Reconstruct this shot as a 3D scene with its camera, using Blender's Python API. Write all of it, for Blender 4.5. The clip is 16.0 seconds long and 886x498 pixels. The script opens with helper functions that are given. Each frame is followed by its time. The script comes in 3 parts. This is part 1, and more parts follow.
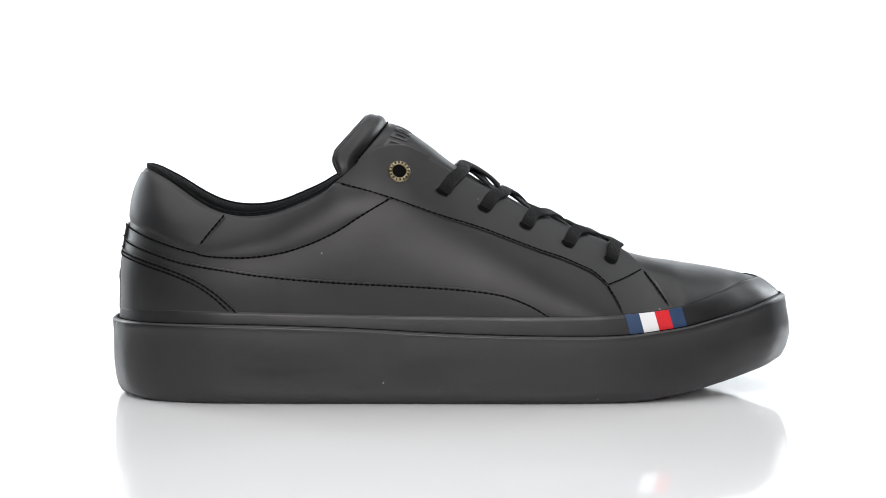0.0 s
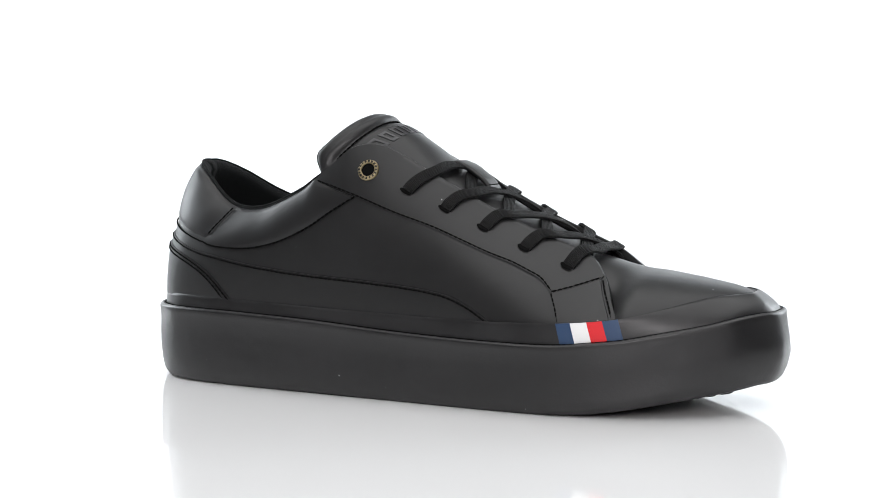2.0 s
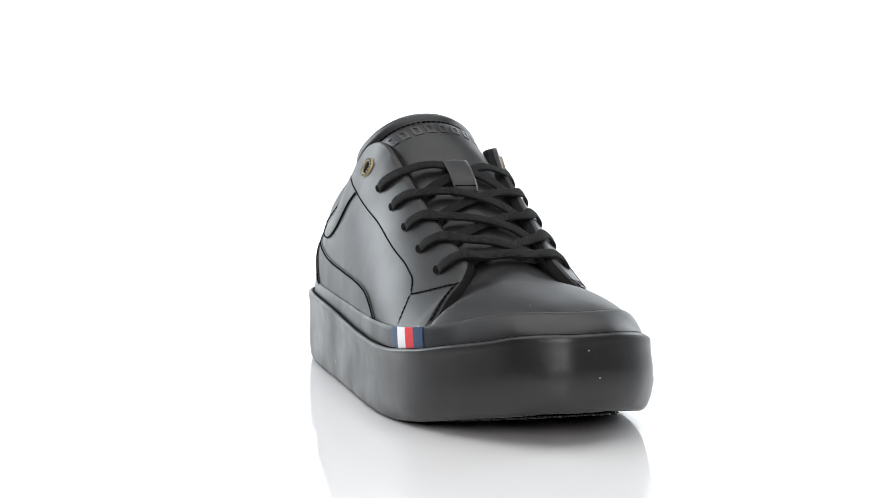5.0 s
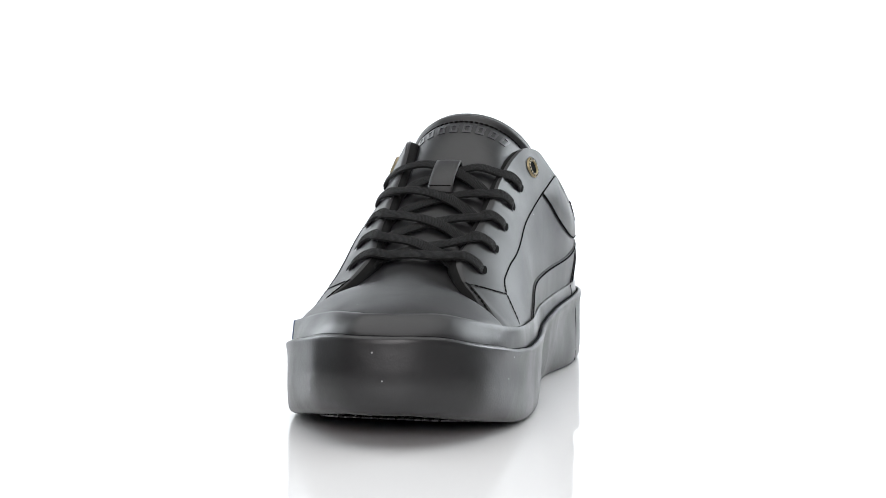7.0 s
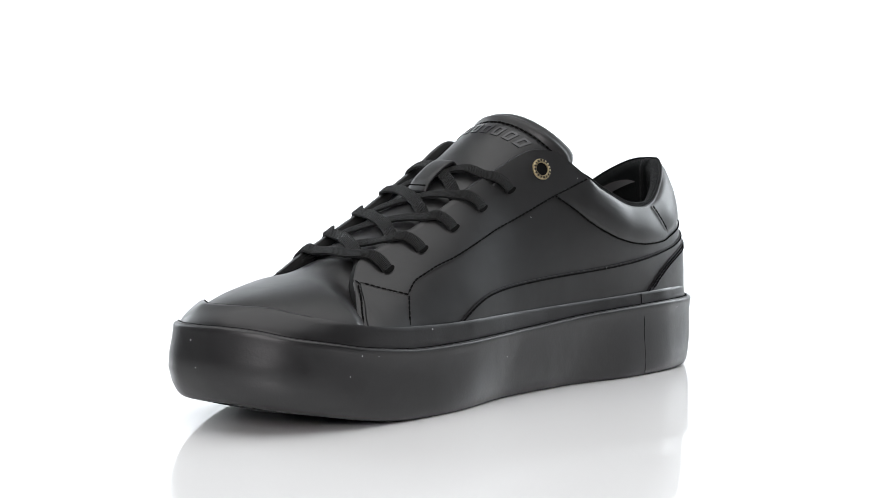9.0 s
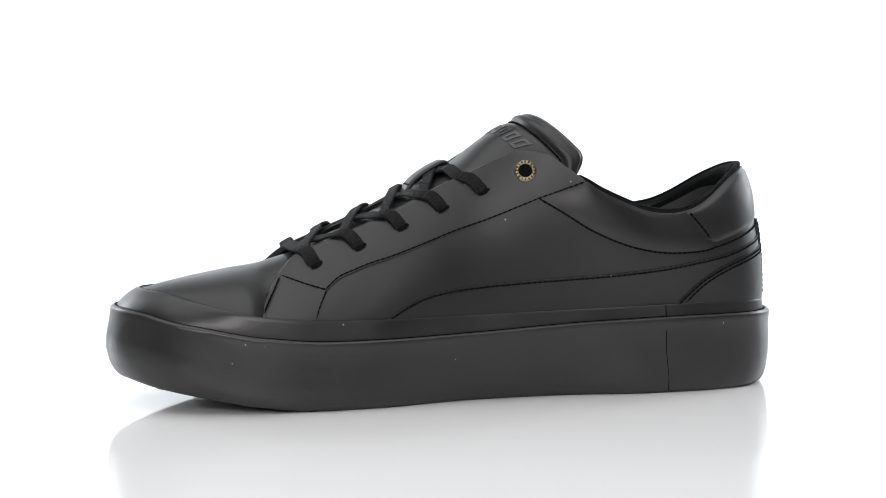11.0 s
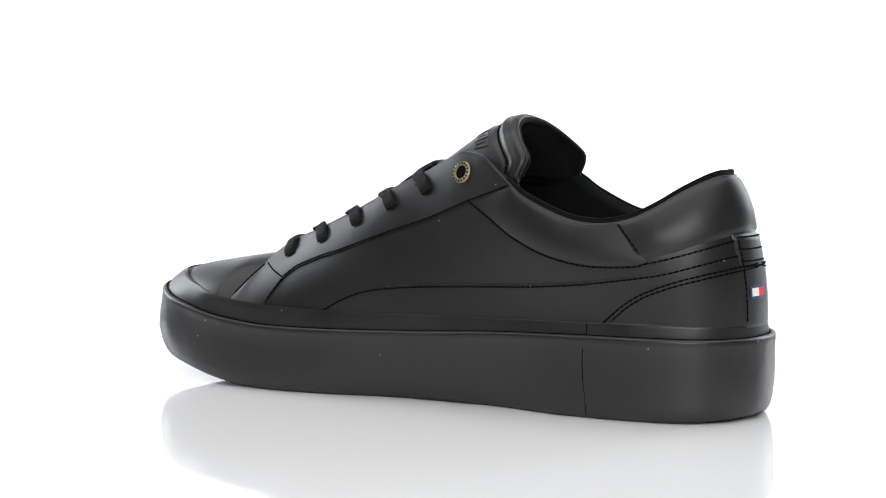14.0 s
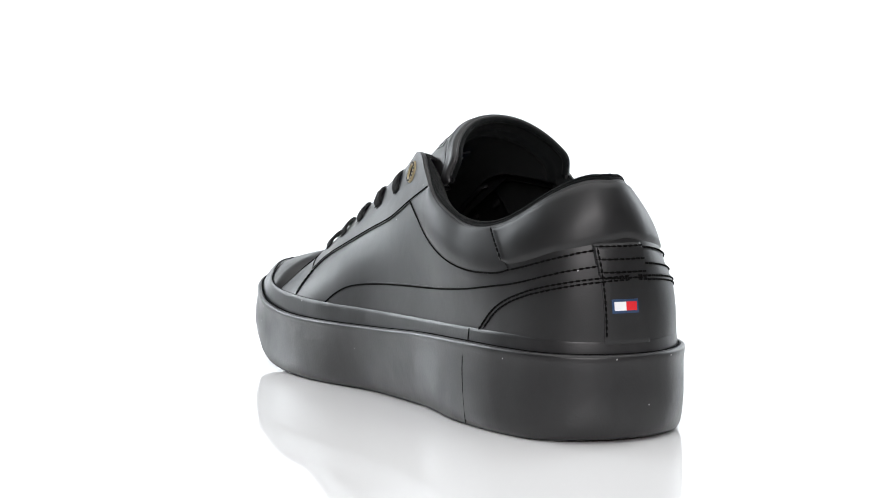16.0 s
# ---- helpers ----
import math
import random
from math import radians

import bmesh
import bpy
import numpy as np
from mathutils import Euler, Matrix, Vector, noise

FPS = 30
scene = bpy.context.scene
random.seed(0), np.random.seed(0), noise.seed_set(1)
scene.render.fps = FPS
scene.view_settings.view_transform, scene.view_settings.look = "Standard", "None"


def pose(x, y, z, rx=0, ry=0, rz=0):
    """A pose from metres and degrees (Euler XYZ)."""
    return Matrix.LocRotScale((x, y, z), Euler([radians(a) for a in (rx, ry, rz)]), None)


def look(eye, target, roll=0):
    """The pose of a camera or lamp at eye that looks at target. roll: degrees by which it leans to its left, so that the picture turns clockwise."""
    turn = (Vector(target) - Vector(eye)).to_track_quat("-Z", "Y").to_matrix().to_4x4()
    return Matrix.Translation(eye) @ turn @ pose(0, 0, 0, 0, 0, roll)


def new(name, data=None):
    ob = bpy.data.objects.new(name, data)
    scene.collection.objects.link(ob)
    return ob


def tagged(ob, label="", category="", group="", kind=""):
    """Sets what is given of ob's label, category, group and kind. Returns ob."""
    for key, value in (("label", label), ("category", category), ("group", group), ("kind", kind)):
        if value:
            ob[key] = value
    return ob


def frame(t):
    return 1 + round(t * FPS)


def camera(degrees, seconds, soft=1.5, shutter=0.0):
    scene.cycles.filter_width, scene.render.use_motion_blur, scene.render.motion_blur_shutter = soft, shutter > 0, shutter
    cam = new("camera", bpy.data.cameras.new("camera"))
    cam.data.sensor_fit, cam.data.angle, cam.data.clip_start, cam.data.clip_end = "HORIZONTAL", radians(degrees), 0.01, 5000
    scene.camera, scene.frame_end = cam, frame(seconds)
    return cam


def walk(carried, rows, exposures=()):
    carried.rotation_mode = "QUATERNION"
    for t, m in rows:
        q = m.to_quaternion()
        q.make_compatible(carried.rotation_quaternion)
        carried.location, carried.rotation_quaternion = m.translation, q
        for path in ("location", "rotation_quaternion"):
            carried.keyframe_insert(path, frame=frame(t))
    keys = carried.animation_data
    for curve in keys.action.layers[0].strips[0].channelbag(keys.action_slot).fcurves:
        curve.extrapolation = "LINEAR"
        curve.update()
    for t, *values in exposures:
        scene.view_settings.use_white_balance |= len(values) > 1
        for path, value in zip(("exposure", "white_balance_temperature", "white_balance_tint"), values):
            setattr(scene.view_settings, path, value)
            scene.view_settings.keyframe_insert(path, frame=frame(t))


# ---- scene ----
cam = camera(27.74, 16.0, soft=0.85)
EYE = pose(-0.0038, -0.8, 0.1276, 90 - 4.66, 0, 0)
walk(cam, [(0.0, EYE), (16.0, EYE)])

# ---- light ----
world = bpy.data.worlds.new("studio_world")
world.use_nodes = True
scene.world = world
world.node_tree.nodes["Background"].inputs[0].default_value = (1.0, 1.0, 1.0, 1)
world.node_tree.nodes["Background"].inputs[1].default_value = 0.02
scene.view_settings.exposure = 0.0


def area(name, place, target, w, h, power, colour=(1, 1, 1)):
    lamp = bpy.data.lights.new(name, "AREA")
    lamp.shape, lamp.size, lamp.size_y, lamp.energy, lamp.color = "RECTANGLE", w, h, power, colour
    ob = new(name, lamp)
    ob.matrix_world = look(place, target)
    return ob


COOL = (0.90, 0.955, 1.0)
area("softbox_overhead", (0, -0.30, 1.55), (0, -0.30, 0), 2.4, 2.1, 28)
area("softbox_side_a", (-1.42, 0.95, 0.60), (0, 0.15, 0.06), 1.2, 1.0, 14, COOL)
area("softbox_side_b", (1.42, 0.95, 0.60), (0, 0.15, 0.06), 1.2, 1.0, 14, COOL)
area("softbox_front", (0.0, -1.80, 0.74), (0, 0, 0.06), 1.25, 0.58, 16.5, (1.0, 0.962, 0.975))
area("background_light_a", (-1.45, 1.15, 0.75), (0.1, 2.6, 0.5), 0.5, 1.1, 42, COOL)
area("background_light_b", (1.45, 1.15, 0.75), (-0.1, 2.6, 0.5), 0.5, 1.1, 42, COOL)


# ---- materials ----
def material(name, colour, rough=0.5, metal=0.0, spec=0.5, grain=0.0, grain_scale=900.0, stain=0.0, stain_scale=25.0,
             rough_var=0.0, coat=0.0, sheen=0.0, dust=0.0, wave=0.0, wave_scale=55.0):
    """A principled surface with fine grain relief, and stains in colour and gloss at a larger scale."""
    m = bpy.data.materials.new(name)
    m.use_nodes = True
    nt = m.node_tree
    b = nt.nodes["Principled BSDF"]
    b.inputs["Base Color"].default_value = (*colour, 1)
    b.inputs["Roughness"].default_value = rough
    b.inputs["Metallic"].default_value = metal
    b.inputs["Specular IOR Level"].default_value = spec
    b.inputs["Coat Weight"].default_value = coat
    b.inputs["Sheen Weight"].default_value = sheen
    tc = nt.nodes.new("ShaderNodeTexCoord")
    if stain or rough_var:
        n = nt.nodes.new("ShaderNodeTexNoise")
        n.inputs["Scale"].default_value, n.inputs["Detail"].default_value = stain_scale, 6
        nt.links.new(tc.outputs["Object"], n.inputs["Vector"])
    if stain:
        mix = nt.nodes.new("ShaderNodeMix")
        mix.data_type = "RGBA"
        mix.inputs[6].default_value = (*[c * (1 - stain) for c in colour], 1)
        mix.inputs[7].default_value = (*[min(1, c * (1 + stain)) for c in colour], 1)
        nt.links.new(n.outputs["Fac"], mix.inputs[0])
        nt.links.new(mix.outputs[2], b.inputs["Base Color"])
    if dust:
        cell = nt.nodes.new("ShaderNodeTexVoronoi")
        cell.inputs["Scale"].default_value = 85
        nt.links.new(tc.outputs["Object"], cell.inputs["Vector"])
        spot = nt.nodes.new("ShaderNodeMath")
        spot.operation, spot.inputs[1].default_value = "LESS_THAN", dust
        nt.links.new(cell.outputs["Distance"], spot.inputs[0])
        speck = nt.nodes.new("ShaderNodeMix")
        speck.data_type = "RGBA"
        speck.inputs[7].default_value = (0.35, 0.35, 0.35, 1)
        nt.links.new(spot.outputs[0], speck.inputs[0])
        nt.links.new(mix.outputs[2], speck.inputs[6])
        nt.links.new(speck.outputs[2], b.inputs["Base Color"])
    if rough_var:
        r = nt.nodes.new("ShaderNodeMapRange")
        r.inputs["From Min"].default_value, r.inputs["From Max"].default_value = 0.3, 0.7
        r.inputs["To Min"].default_value, r.inputs["To Max"].default_value = rough - rough_var, rough + rough_var
        nt.links.new(n.outputs["Fac"], r.inputs["Value"])
        nt.links.new(r.outputs["Result"], b.inputs["Roughness"])
    if grain:
        g = nt.nodes.new("ShaderNodeTexNoise")
        g.inputs["Scale"].default_value, g.inputs["Detail"].default_value = grain_scale, 4
        nt.links.new(tc.outputs["Object"], g.inputs["Vector"])
        bump = nt.nodes.new("ShaderNodeBump")
        bump.inputs["Strength"].default_value, bump.inputs["Distance"].default_value = grain, 0.001
        nt.links.new(g.outputs["Fac"], bump.inputs["Height"])
        nt.links.new(bump.outputs["Normal"], b.inputs["Normal"])
        if wave:
            soft = nt.nodes.new("ShaderNodeTexNoise")
            soft.inputs["Scale"].default_value, soft.inputs["Detail"].default_value, soft.inputs["Distortion"].default_value = wave_scale, 2, 0.6
            nt.links.new(tc.outputs["Object"], soft.inputs["Vector"])
            broad = nt.nodes.new("ShaderNodeBump")
            broad.inputs["Strength"].default_value, broad.inputs["Distance"].default_value = wave, 0.004
            nt.links.new(soft.outputs["Fac"], broad.inputs["Height"])
            nt.links.new(broad.outputs["Normal"], bump.inputs["Normal"])
    return m


def lace_material():
    """Woven black lace: ribs along the band and a fine cross weave."""
    m = material("lace_weave", (0.0095, 0.0095, 0.0097), 0.75, spec=0.28)
    nt = m.node_tree
    b = nt.nodes["Principled BSDF"]
    uv = nt.nodes.new("ShaderNodeTexCoord")
    waves = []
    for direction, scale in (("X", 2.8), ("Y", 620.0)):
        w = nt.nodes.new("ShaderNodeTexWave")
        w.bands_direction = direction
        w.inputs["Scale"].default_value, w.inputs["Distortion"].default_value = scale, 0.0
        nt.links.new(uv.outputs["UV"], w.inputs["Vector"])
        waves.append(w)
    add = nt.nodes.new("ShaderNodeMath")
    add.operation = "ADD"
    nt.links.new(waves[0].outputs["Fac"], add.inputs[0])
    less = nt.nodes.new("ShaderNodeMath")
    less.operation, less.inputs[1].default_value = "MULTIPLY", 0.3
    nt.links.new(waves[1].outputs["Fac"], less.inputs[0])
    nt.links.new(less.outputs[0], add.inputs[1])
    bump = nt.nodes.new("ShaderNodeBump")
    bump.inputs["Strength"].default_value, bump.inputs["Distance"].default_value = 0.9, 0.0006
    nt.links.new(add.outputs[0], bump.inputs["Height"])
    nt.links.new(bump.outputs["Normal"], b.inputs["Normal"])
    return m


LEATHER = material("black_leather", (0.0112, 0.0110, 0.0116), 0.41, spec=0.50, grain=0.05, grain_scale=1500, stain=0.18, rough_var=0.05, dust=0.026, wave=0.07, wave_scale=48)
RUBBER = material("black_rubber", (0.0145, 0.0140, 0.0150), 0.38, spec=0.56, grain=0.06, grain_scale=900, stain=0.40, stain_scale=38, rough_var=0.09, dust=0.030, wave=0.13, wave_scale=36)
EDGE = material("cut_leather_edge", (0.005, 0.005, 0.005), 0.8, spec=0.2, grain=0.2)
THREAD = material("black_thread", (0.003, 0.003, 0.003), 0.85, spec=0.08, stain=0.2, stain_scale=900)
LINING = material("black_textile_lining", (0.0045, 0.0055, 0.0058), 0.95, spec=0.10, grain=0.6, grain_scale=2600, sheen=0.06)
LACE = lace_material()
# near black for holes and the sole joint, and for shade painted along creases
GAP_DARK = material("gap_dark", (0.003, 0.003, 0.003), 0.9, spec=0.1)
BRASS = material("antique_brass", (0.31, 0.255, 0.155), 0.40, metal=1.0, grain=0.25, grain_scale=1200, stain=0.3, stain_scale=700)
BRASS_DARK = material("dark_patina", (0.02, 0.017, 0.012), 0.6, metal=0.3)
NAVY = material("navy_print", (0.022, 0.055, 0.13), 0.5, stain=0.15)
RED = material("red_print", (0.74, 0.012, 0.020), 0.5, stain=0.08)
WHITE = material("white_print", (0.90, 0.90, 0.90), 0.5, stain=0.03)
NAVY_CLOTH = material("label_cloth", (0.010, 0.013, 0.018), 0.8, spec=0.2, grain=0.2)
LABEL_INK = material("faded_label_ink", (0.14, 0.15, 0.16), 0.7)
EMBOSS = material("gloss_grey_transfer", (0.034, 0.034, 0.037), 0.30, spec=0.6)
TABLE = material("glossy_white_acrylic", (0.90, 0.90, 0.90), 0.06, spec=0.33, stain=0.01, stain_scale=3)
PAPER = material("white_backdrop", (0.86, 0.86, 0.86), 0.9, spec=0.1, stain=0.01, stain_scale=2)
STUDIO = material("grey_studio_wall", (0.09, 0.09, 0.09), 0.9, spec=0.2, stain=0.1, stain_scale=2)


# ---- helpers ----
def spline(points, n):
    """n points evenly spaced along a smooth curve through the given ones."""
    p = np.array(points, float)
    d = np.r_[0, np.cumsum(np.linalg.norm(np.diff(p, axis=0), axis=1) ** 0.5)]
    ext = np.vstack([2 * p[0] - p[1], p, 2 * p[-1] - p[-2]])
    fine = []
    for i in range(len(p) - 1):
        p0, p1, p2, p3 = ext[i:i + 4]
        h = d[i + 1] - d[i]
        ha = d[i] - d[i - 1] if i else h
        hb = d[i + 2] - d[i + 1] if i + 2 < len(d) else h
        m1 = ((p1 - p0) / ha - (p2 - p0) / (ha + h) + (p2 - p1) / h) * h
        m2 = ((p2 - p1) / h - (p3 - p1) / (h + hb) + (p3 - p2) / hb) * h
        for u in np.linspace(0, 1, 24, endpoint=False):
            fine.append((2 * u**3 - 3 * u**2 + 1) * p1 + (u**3 - 2 * u**2 + u) * m1 + (3 * u**2 - 2 * u**3) * p2 + (u**3 - u**2) * m2)
    fine.append(p[-1])
    fine = np.array(fine)
    a = np.r_[0, np.cumsum(np.linalg.norm(np.diff(fine, axis=0), axis=1))]
    w = np.linspace(0, a[-1], n)
    return np.stack([np.interp(w, a, fine[:, k]) for k in range(p.shape[1])], 1)


def smooth(a, b, x):
    u = np.clip((x - a) / (b - a), 0, 1)
    return u * u * (3 - 2 * u)


def mesh_from(name, verts, faces, mat, flat=False):
    me = bpy.data.meshes.new(name)
    me.from_pydata([tuple(map(float, v)) for v in verts], [], faces)
    me.validate()
    me.materials.append(mat)
    for f in me.polygons:
        f.use_smooth = not flat
    return me


def part(name, me, parent, label=""):
    ob = new(name, me)
    ob.parent = parent
    return tagged(ob, label) if label else ob


def grid_faces(n, m, loop_u=False, loop_v=False, start=0):
    """Faces of an n by m grid of points."""
    out = []
    for i in range(n if loop_u else n - 1):
        for j in range(m if loop_v else m - 1):
            a, b = i * m + j, ((i + 1) % n) * m + j
            c, d = ((i + 1) % n) * m + (j + 1) % m, i * m + (j + 1) % m
            out.append((start + a, start + b, start + c, start + d))
    return out


def oriented(me):
    bm = bmesh.new()
    bm.from_mesh(me)
    bmesh.ops.remove_doubles(bm, verts=bm.verts, dist=1e-6)
    bmesh.ops.recalc_face_normals(bm, faces=bm.faces)
    bm.to_mesh(me)
    bm.free()
    return me


def sharp(me, angle=35):
    me.set_sharp_from_angle(angle=radians(angle))
    return me


def box(name, size, mat, bevel=0.0005):
    bm = bmesh.new()
    bmesh.ops.create_cube(bm, size=1, matrix=Matrix.Diagonal((*size, 1)))
    bmesh.ops.bevel(bm, geom=bm.edges, offset=bevel, segments=2, affect="EDGES", profile=0.6)
    me = bpy.data.meshes.new(name)
    bm.to_mesh(me)
    bm.free()
    me.materials.append(mat)
    return me


# ---- studio ----
def sweep():
    """The white sheet: a glossy table top, and a paper backdrop that rises behind it in a cove."""
    me = mesh_from("ground", [(x, y, 0) for x in (-1.6, 1.6) for y in (-1.9, 1.9)], [(0, 2, 3, 1)], TABLE, True)
    tagged(new("ground", me), "glossy white acrylic table top", "ground", kind="structure")
    path = [(1.9, 0.0)] + [(1.9 + 0.7 * math.sin(a), 0.7 - 0.7 * math.cos(a)) for a in np.linspace(0, math.pi / 2, 24)] + [(2.6, 2.2)]
    path[0] = (1.88, -0.004)
    v = [(x, y, z) for y, z in path for x in (-1.6, 1.6)]
    f = [(2 * i, 2 * i + 1, 2 * i + 3, 2 * i + 2) for i in range(len(path) - 1)]
    tagged(new("backdrop", mesh_from("backdrop", v, f, PAPER)), "seamless white paper backdrop curving upward", "backdrop", kind="structure")


def slab(name, lo, hi, mat, label):
    me = box(name, [b - a for a, b in zip(lo, hi)], mat, 0.002)
    ob = tagged(new(name, me), label, "wall" if "wall" in name else name, kind="structure")
    ob.location = [(a + b) / 2 for a, b in zip(lo, hi)]
    return ob


sweep()
slab("wall_west", (-1.72, -1.95, -0.1), (-1.61, 2.7, 2.3), STUDIO, "plain dark grey side wall of the studio")
slab("wall_east", (1.61, -1.95, -0.1), (1.72, 2.7, 2.3), STUDIO, "plain dark grey side wall of the studio")
slab("wall_south", (-1.72, -2.05, -0.1), (1.72, -1.96, 2.3), STUDIO, "plain grey studio wall behind the camera")
slab("wall_north", (-1.72, 2.71, -0.1), (1.72, 2.8, 2.3), PAPER, "plain white wall behind the backdrop")
slab("ceiling", (-1.72, -2.05, 2.31), (1.72, 2.8, 2.4), STUDIO, "plain dark grey studio ceiling")

# ---- the sneaker: guiding curves, x to the toe, y to the inner side, z up ----
sneaker = new("sneaker")
tagged(sneaker, "black leather low-top sneaker with a thick black rubber sole", "shoe")

# plan of the sole at its upper rim, heel to toe, outer side then inner side
OUTER = [(-0.1498, 0), (-0.1480, -0.0117), (-0.1415, -0.0237), (-0.1297, -0.0338), (-0.1101, -0.0402), (-0.0801, -0.0436), (-0.0401, -0.0457), (-0.0002, -0.0480),
         (0.0349, -0.0502), (0.065, -0.0504), (0.0899, -0.0468), (0.1112, -0.0395), (0.1287, -0.0300), (0.1438, -0.0176), (0.1530, 0)]
INNER = [(-0.1498, 0), (-0.1483, 0.0118), (-0.1423, 0.0243), (-0.1301, 0.0347), (-0.1101, 0.0401), (-0.0800, 0.0419), (-0.0400, 0.0414), (0.0, 0.0431),
         (0.035, 0.0480), (0.065, 0.0503), (0.0905, 0.0504), (0.1142, 0.0466), (0.1357, 0.0383), (0.1496, 0.0214), (0.1530, 0)]
RIM_X, RIM_Z = [-0.15, -0.136, -0.098, -0.05, -0.003, 0.045, 0.072, 0.089, 0.098, 0.115, 0.1315, 0.1425, 0.15], \
    [0.0338, 0.0340, 0.0341, 0.0328, 0.0303, 0.0291, 0.0294, 0.0311, 0.0321, 0.0353, 0.0384, 0.0412, 0.0423]
BAND_X, BAND_Z = [-0.15, -0.122, -0.093, -0.05, -0.003, 0.04, 0.071, 0.094, 0.110, 0.125, 0.137, 0.15], \
    [0.0390, 0.0396, 0.0392, 0.0382, 0.0374, 0.0372, 0.0380, 0.0401, 0.0430, 0.0465, 0.0488, 0.0495]
BASE_X, BASE_Z = [-0.15, -0.13, -0.1, 0.06, 0.075, 0.094, 0.12, 0.136, 0.1425, 0.15], [0.0012, 0.0002, 0, 0, 0.0004, 0.0024, 0.0068, 0.0095, 0.0106, 0.0122]
rim_z = lambda x: np.interp(x, *spline(np.stack([RIM_X, RIM_Z], 1), 120).T)
band_z = lambda x: np.interp(x, *spline(np.stack([BAND_X, BAND_Z], 1), 120).T)
base_z = lambda x: np.interp(x, *spline(np.stack([BASE_X, BASE_Z], 1), 120).T)

N_RING = 240
_half_o, _half_i = spline([(OUTER[1][0], 0.012)] + OUTER + [(OUTER[-2][0], 0.018)], 2001), spline([(INNER[1][0], -0.012)] + INNER + [(INNER[-2][0], -0.018)], 2001)
_half_o, _half_i = _half_o[_half_o[:, 1] <= 0], _half_i[_half_i[:, 1] >= 0]


def resample(p, n):
    a = np.r_[0, np.cumsum(np.linalg.norm(np.diff(p, axis=0), axis=1))]
    w = np.linspace(0, a[-1], n)
    return np.stack([np.interp(w, a, p[:, k]) for k in range(p.shape[1])], 1)


RING = np.vstack([resample(_half_o, N_RING // 2 + 1)[:-1], resample(_half_i, N_RING // 2 + 1)[::-1][:-1]])
_t = np.roll(RING, -2, 0) - np.roll(RING, 2, 0)
_t /= np.linalg.norm(_t, axis=1)[:, None]
RING_IN = np.stack([-_t[:, 1], _t[:, 0]], 1)      # the way inward, for a ring that runs heel, outer side, toe, inner side


def ring(inset, z):
    p = RING + RING_IN * np.broadcast_to(inset, (N_RING,))[:, None]
    return np.column_stack([p, np.broadcast_to(z, (N_RING,))])


def stack_rings(rings):
    v = np.array(rings).transpose(1, 0, 2).reshape(-1, 3)
    return v, grid_faces(N_RING, len(rings), loop_u=True)


TOE = smooth(0.09, 0.15, RING[:, 0])
HEEL = smooth(-0.11, -0.15, RING[:, 0])
ARCH = np.where(RING[:, 1] > 0, 0.0050 * smooth(-0.082, -0.035, RING[:, 0]) * (1 - smooth(0.0, 0.055, RING[:, 0])), 0.0)      # waist of the inner side
WOB = np.array([noise.noise((p[0] * 28, p[1] * 28, 3.0)) for p in RING])      # slight unevenness of moulded rubber

WOB2 = np.array([noise.noise((p[0] * 60, p[1] * 60, 8.0)) for p in RING])


def build_sole():
    zt, zb = rim_z(RING[:, 0]), base_z(RING[:, 0])
    rows = []
    for frac, inset in ((0.06, 0.012), (0.06, 0.0022), (0.012, 0.0018), (0.0, 0.0013), (0.004, 0.0007), (0.02, 0.0001), (0.045, -0.0001), (0.10, 0.0002), (0.2, 0.0006), (0.4, 0.0006),
                        (0.6, 0.0005), (0.8, 0.0006), (0.92, 0.0010), (0.975, 0.0018), (1, 0.0034)):
        extra = TOE * (0.0030 * (1 - frac) ** 2 - 0.0006 * math.sin(math.pi * min(1, frac)) + 0.011 * max(0, frac - 0.5) ** 1.6)
        extra = extra + (0.0006 + 0.0005 * TOE) * WOB * math.sin(math.pi * frac) + HEEL * (0.0014 * frac ** 3 - 0.0006 * math.sin(math.pi * frac)) + ARCH * frac ** 1.5
        rows.append(ring(inset - 0.0005 + extra, zt + (zb - zt) * frac))
    rows.append(ring(0.016 + 0 * TOE, zb))
    v, f = stack_rings(rows)
    m = len(rows)
    f += [tuple(i * m + m - 1 for i in range(N_RING)), tuple(i * m for i in range(N_RING))[::-1]]
    part("outsole", sharp(mesh_from("outsole", v, f, RUBBER), 60), sneaker, "thick smooth black rubber cupsole")


def band_inset(i, g):
    return 0.0023 + 0.0003 * WOB2[i] + 0.0020 * TOE[i] + (0.0007 + 0.0085 * TOE[i]) * g ** 1.7


def band_point(i, g, out=0.0):
    """A point of the foxing band: i along the ring, g from its foot to its top edge."""
    x = RING[i, 0]
    inset = band_inset(i, g) - out
    p = RING[i] + RING_IN[i] * inset
    zr = rim_z(x) - 0.0019
    return np.array([p[0], p[1], zr + (band_z(x) - zr) * g + out * 0.5 * TOE[i]])


def build_band():
    gs = (0, 0.2, 0.4, 0.6, 0.8, 0.93)
    rows = [np.array([band_point(i, g) for i in range(N_RING)]) for g in gs]
    top = np.array([band_point(i, 1.0) for i in range(N_RING)])
    inn = np.column_stack([RING_IN, np.zeros(N_RING)])
    rows += [top + inn * 0.0003, top + inn * 0.0008 + (0, 0, -0.0001), top + inn * 0.0010 + (0, 0, -0.0014), top + inn * 0.004 + (0, 0, -0.004)]
    v, f = stack_rings(rows)
    part("foxing_band", sharp(mesh_from("foxing_band", v, f, RUBBER), 55), sneaker, "smooth black rubber foxing strip and toe bumper")


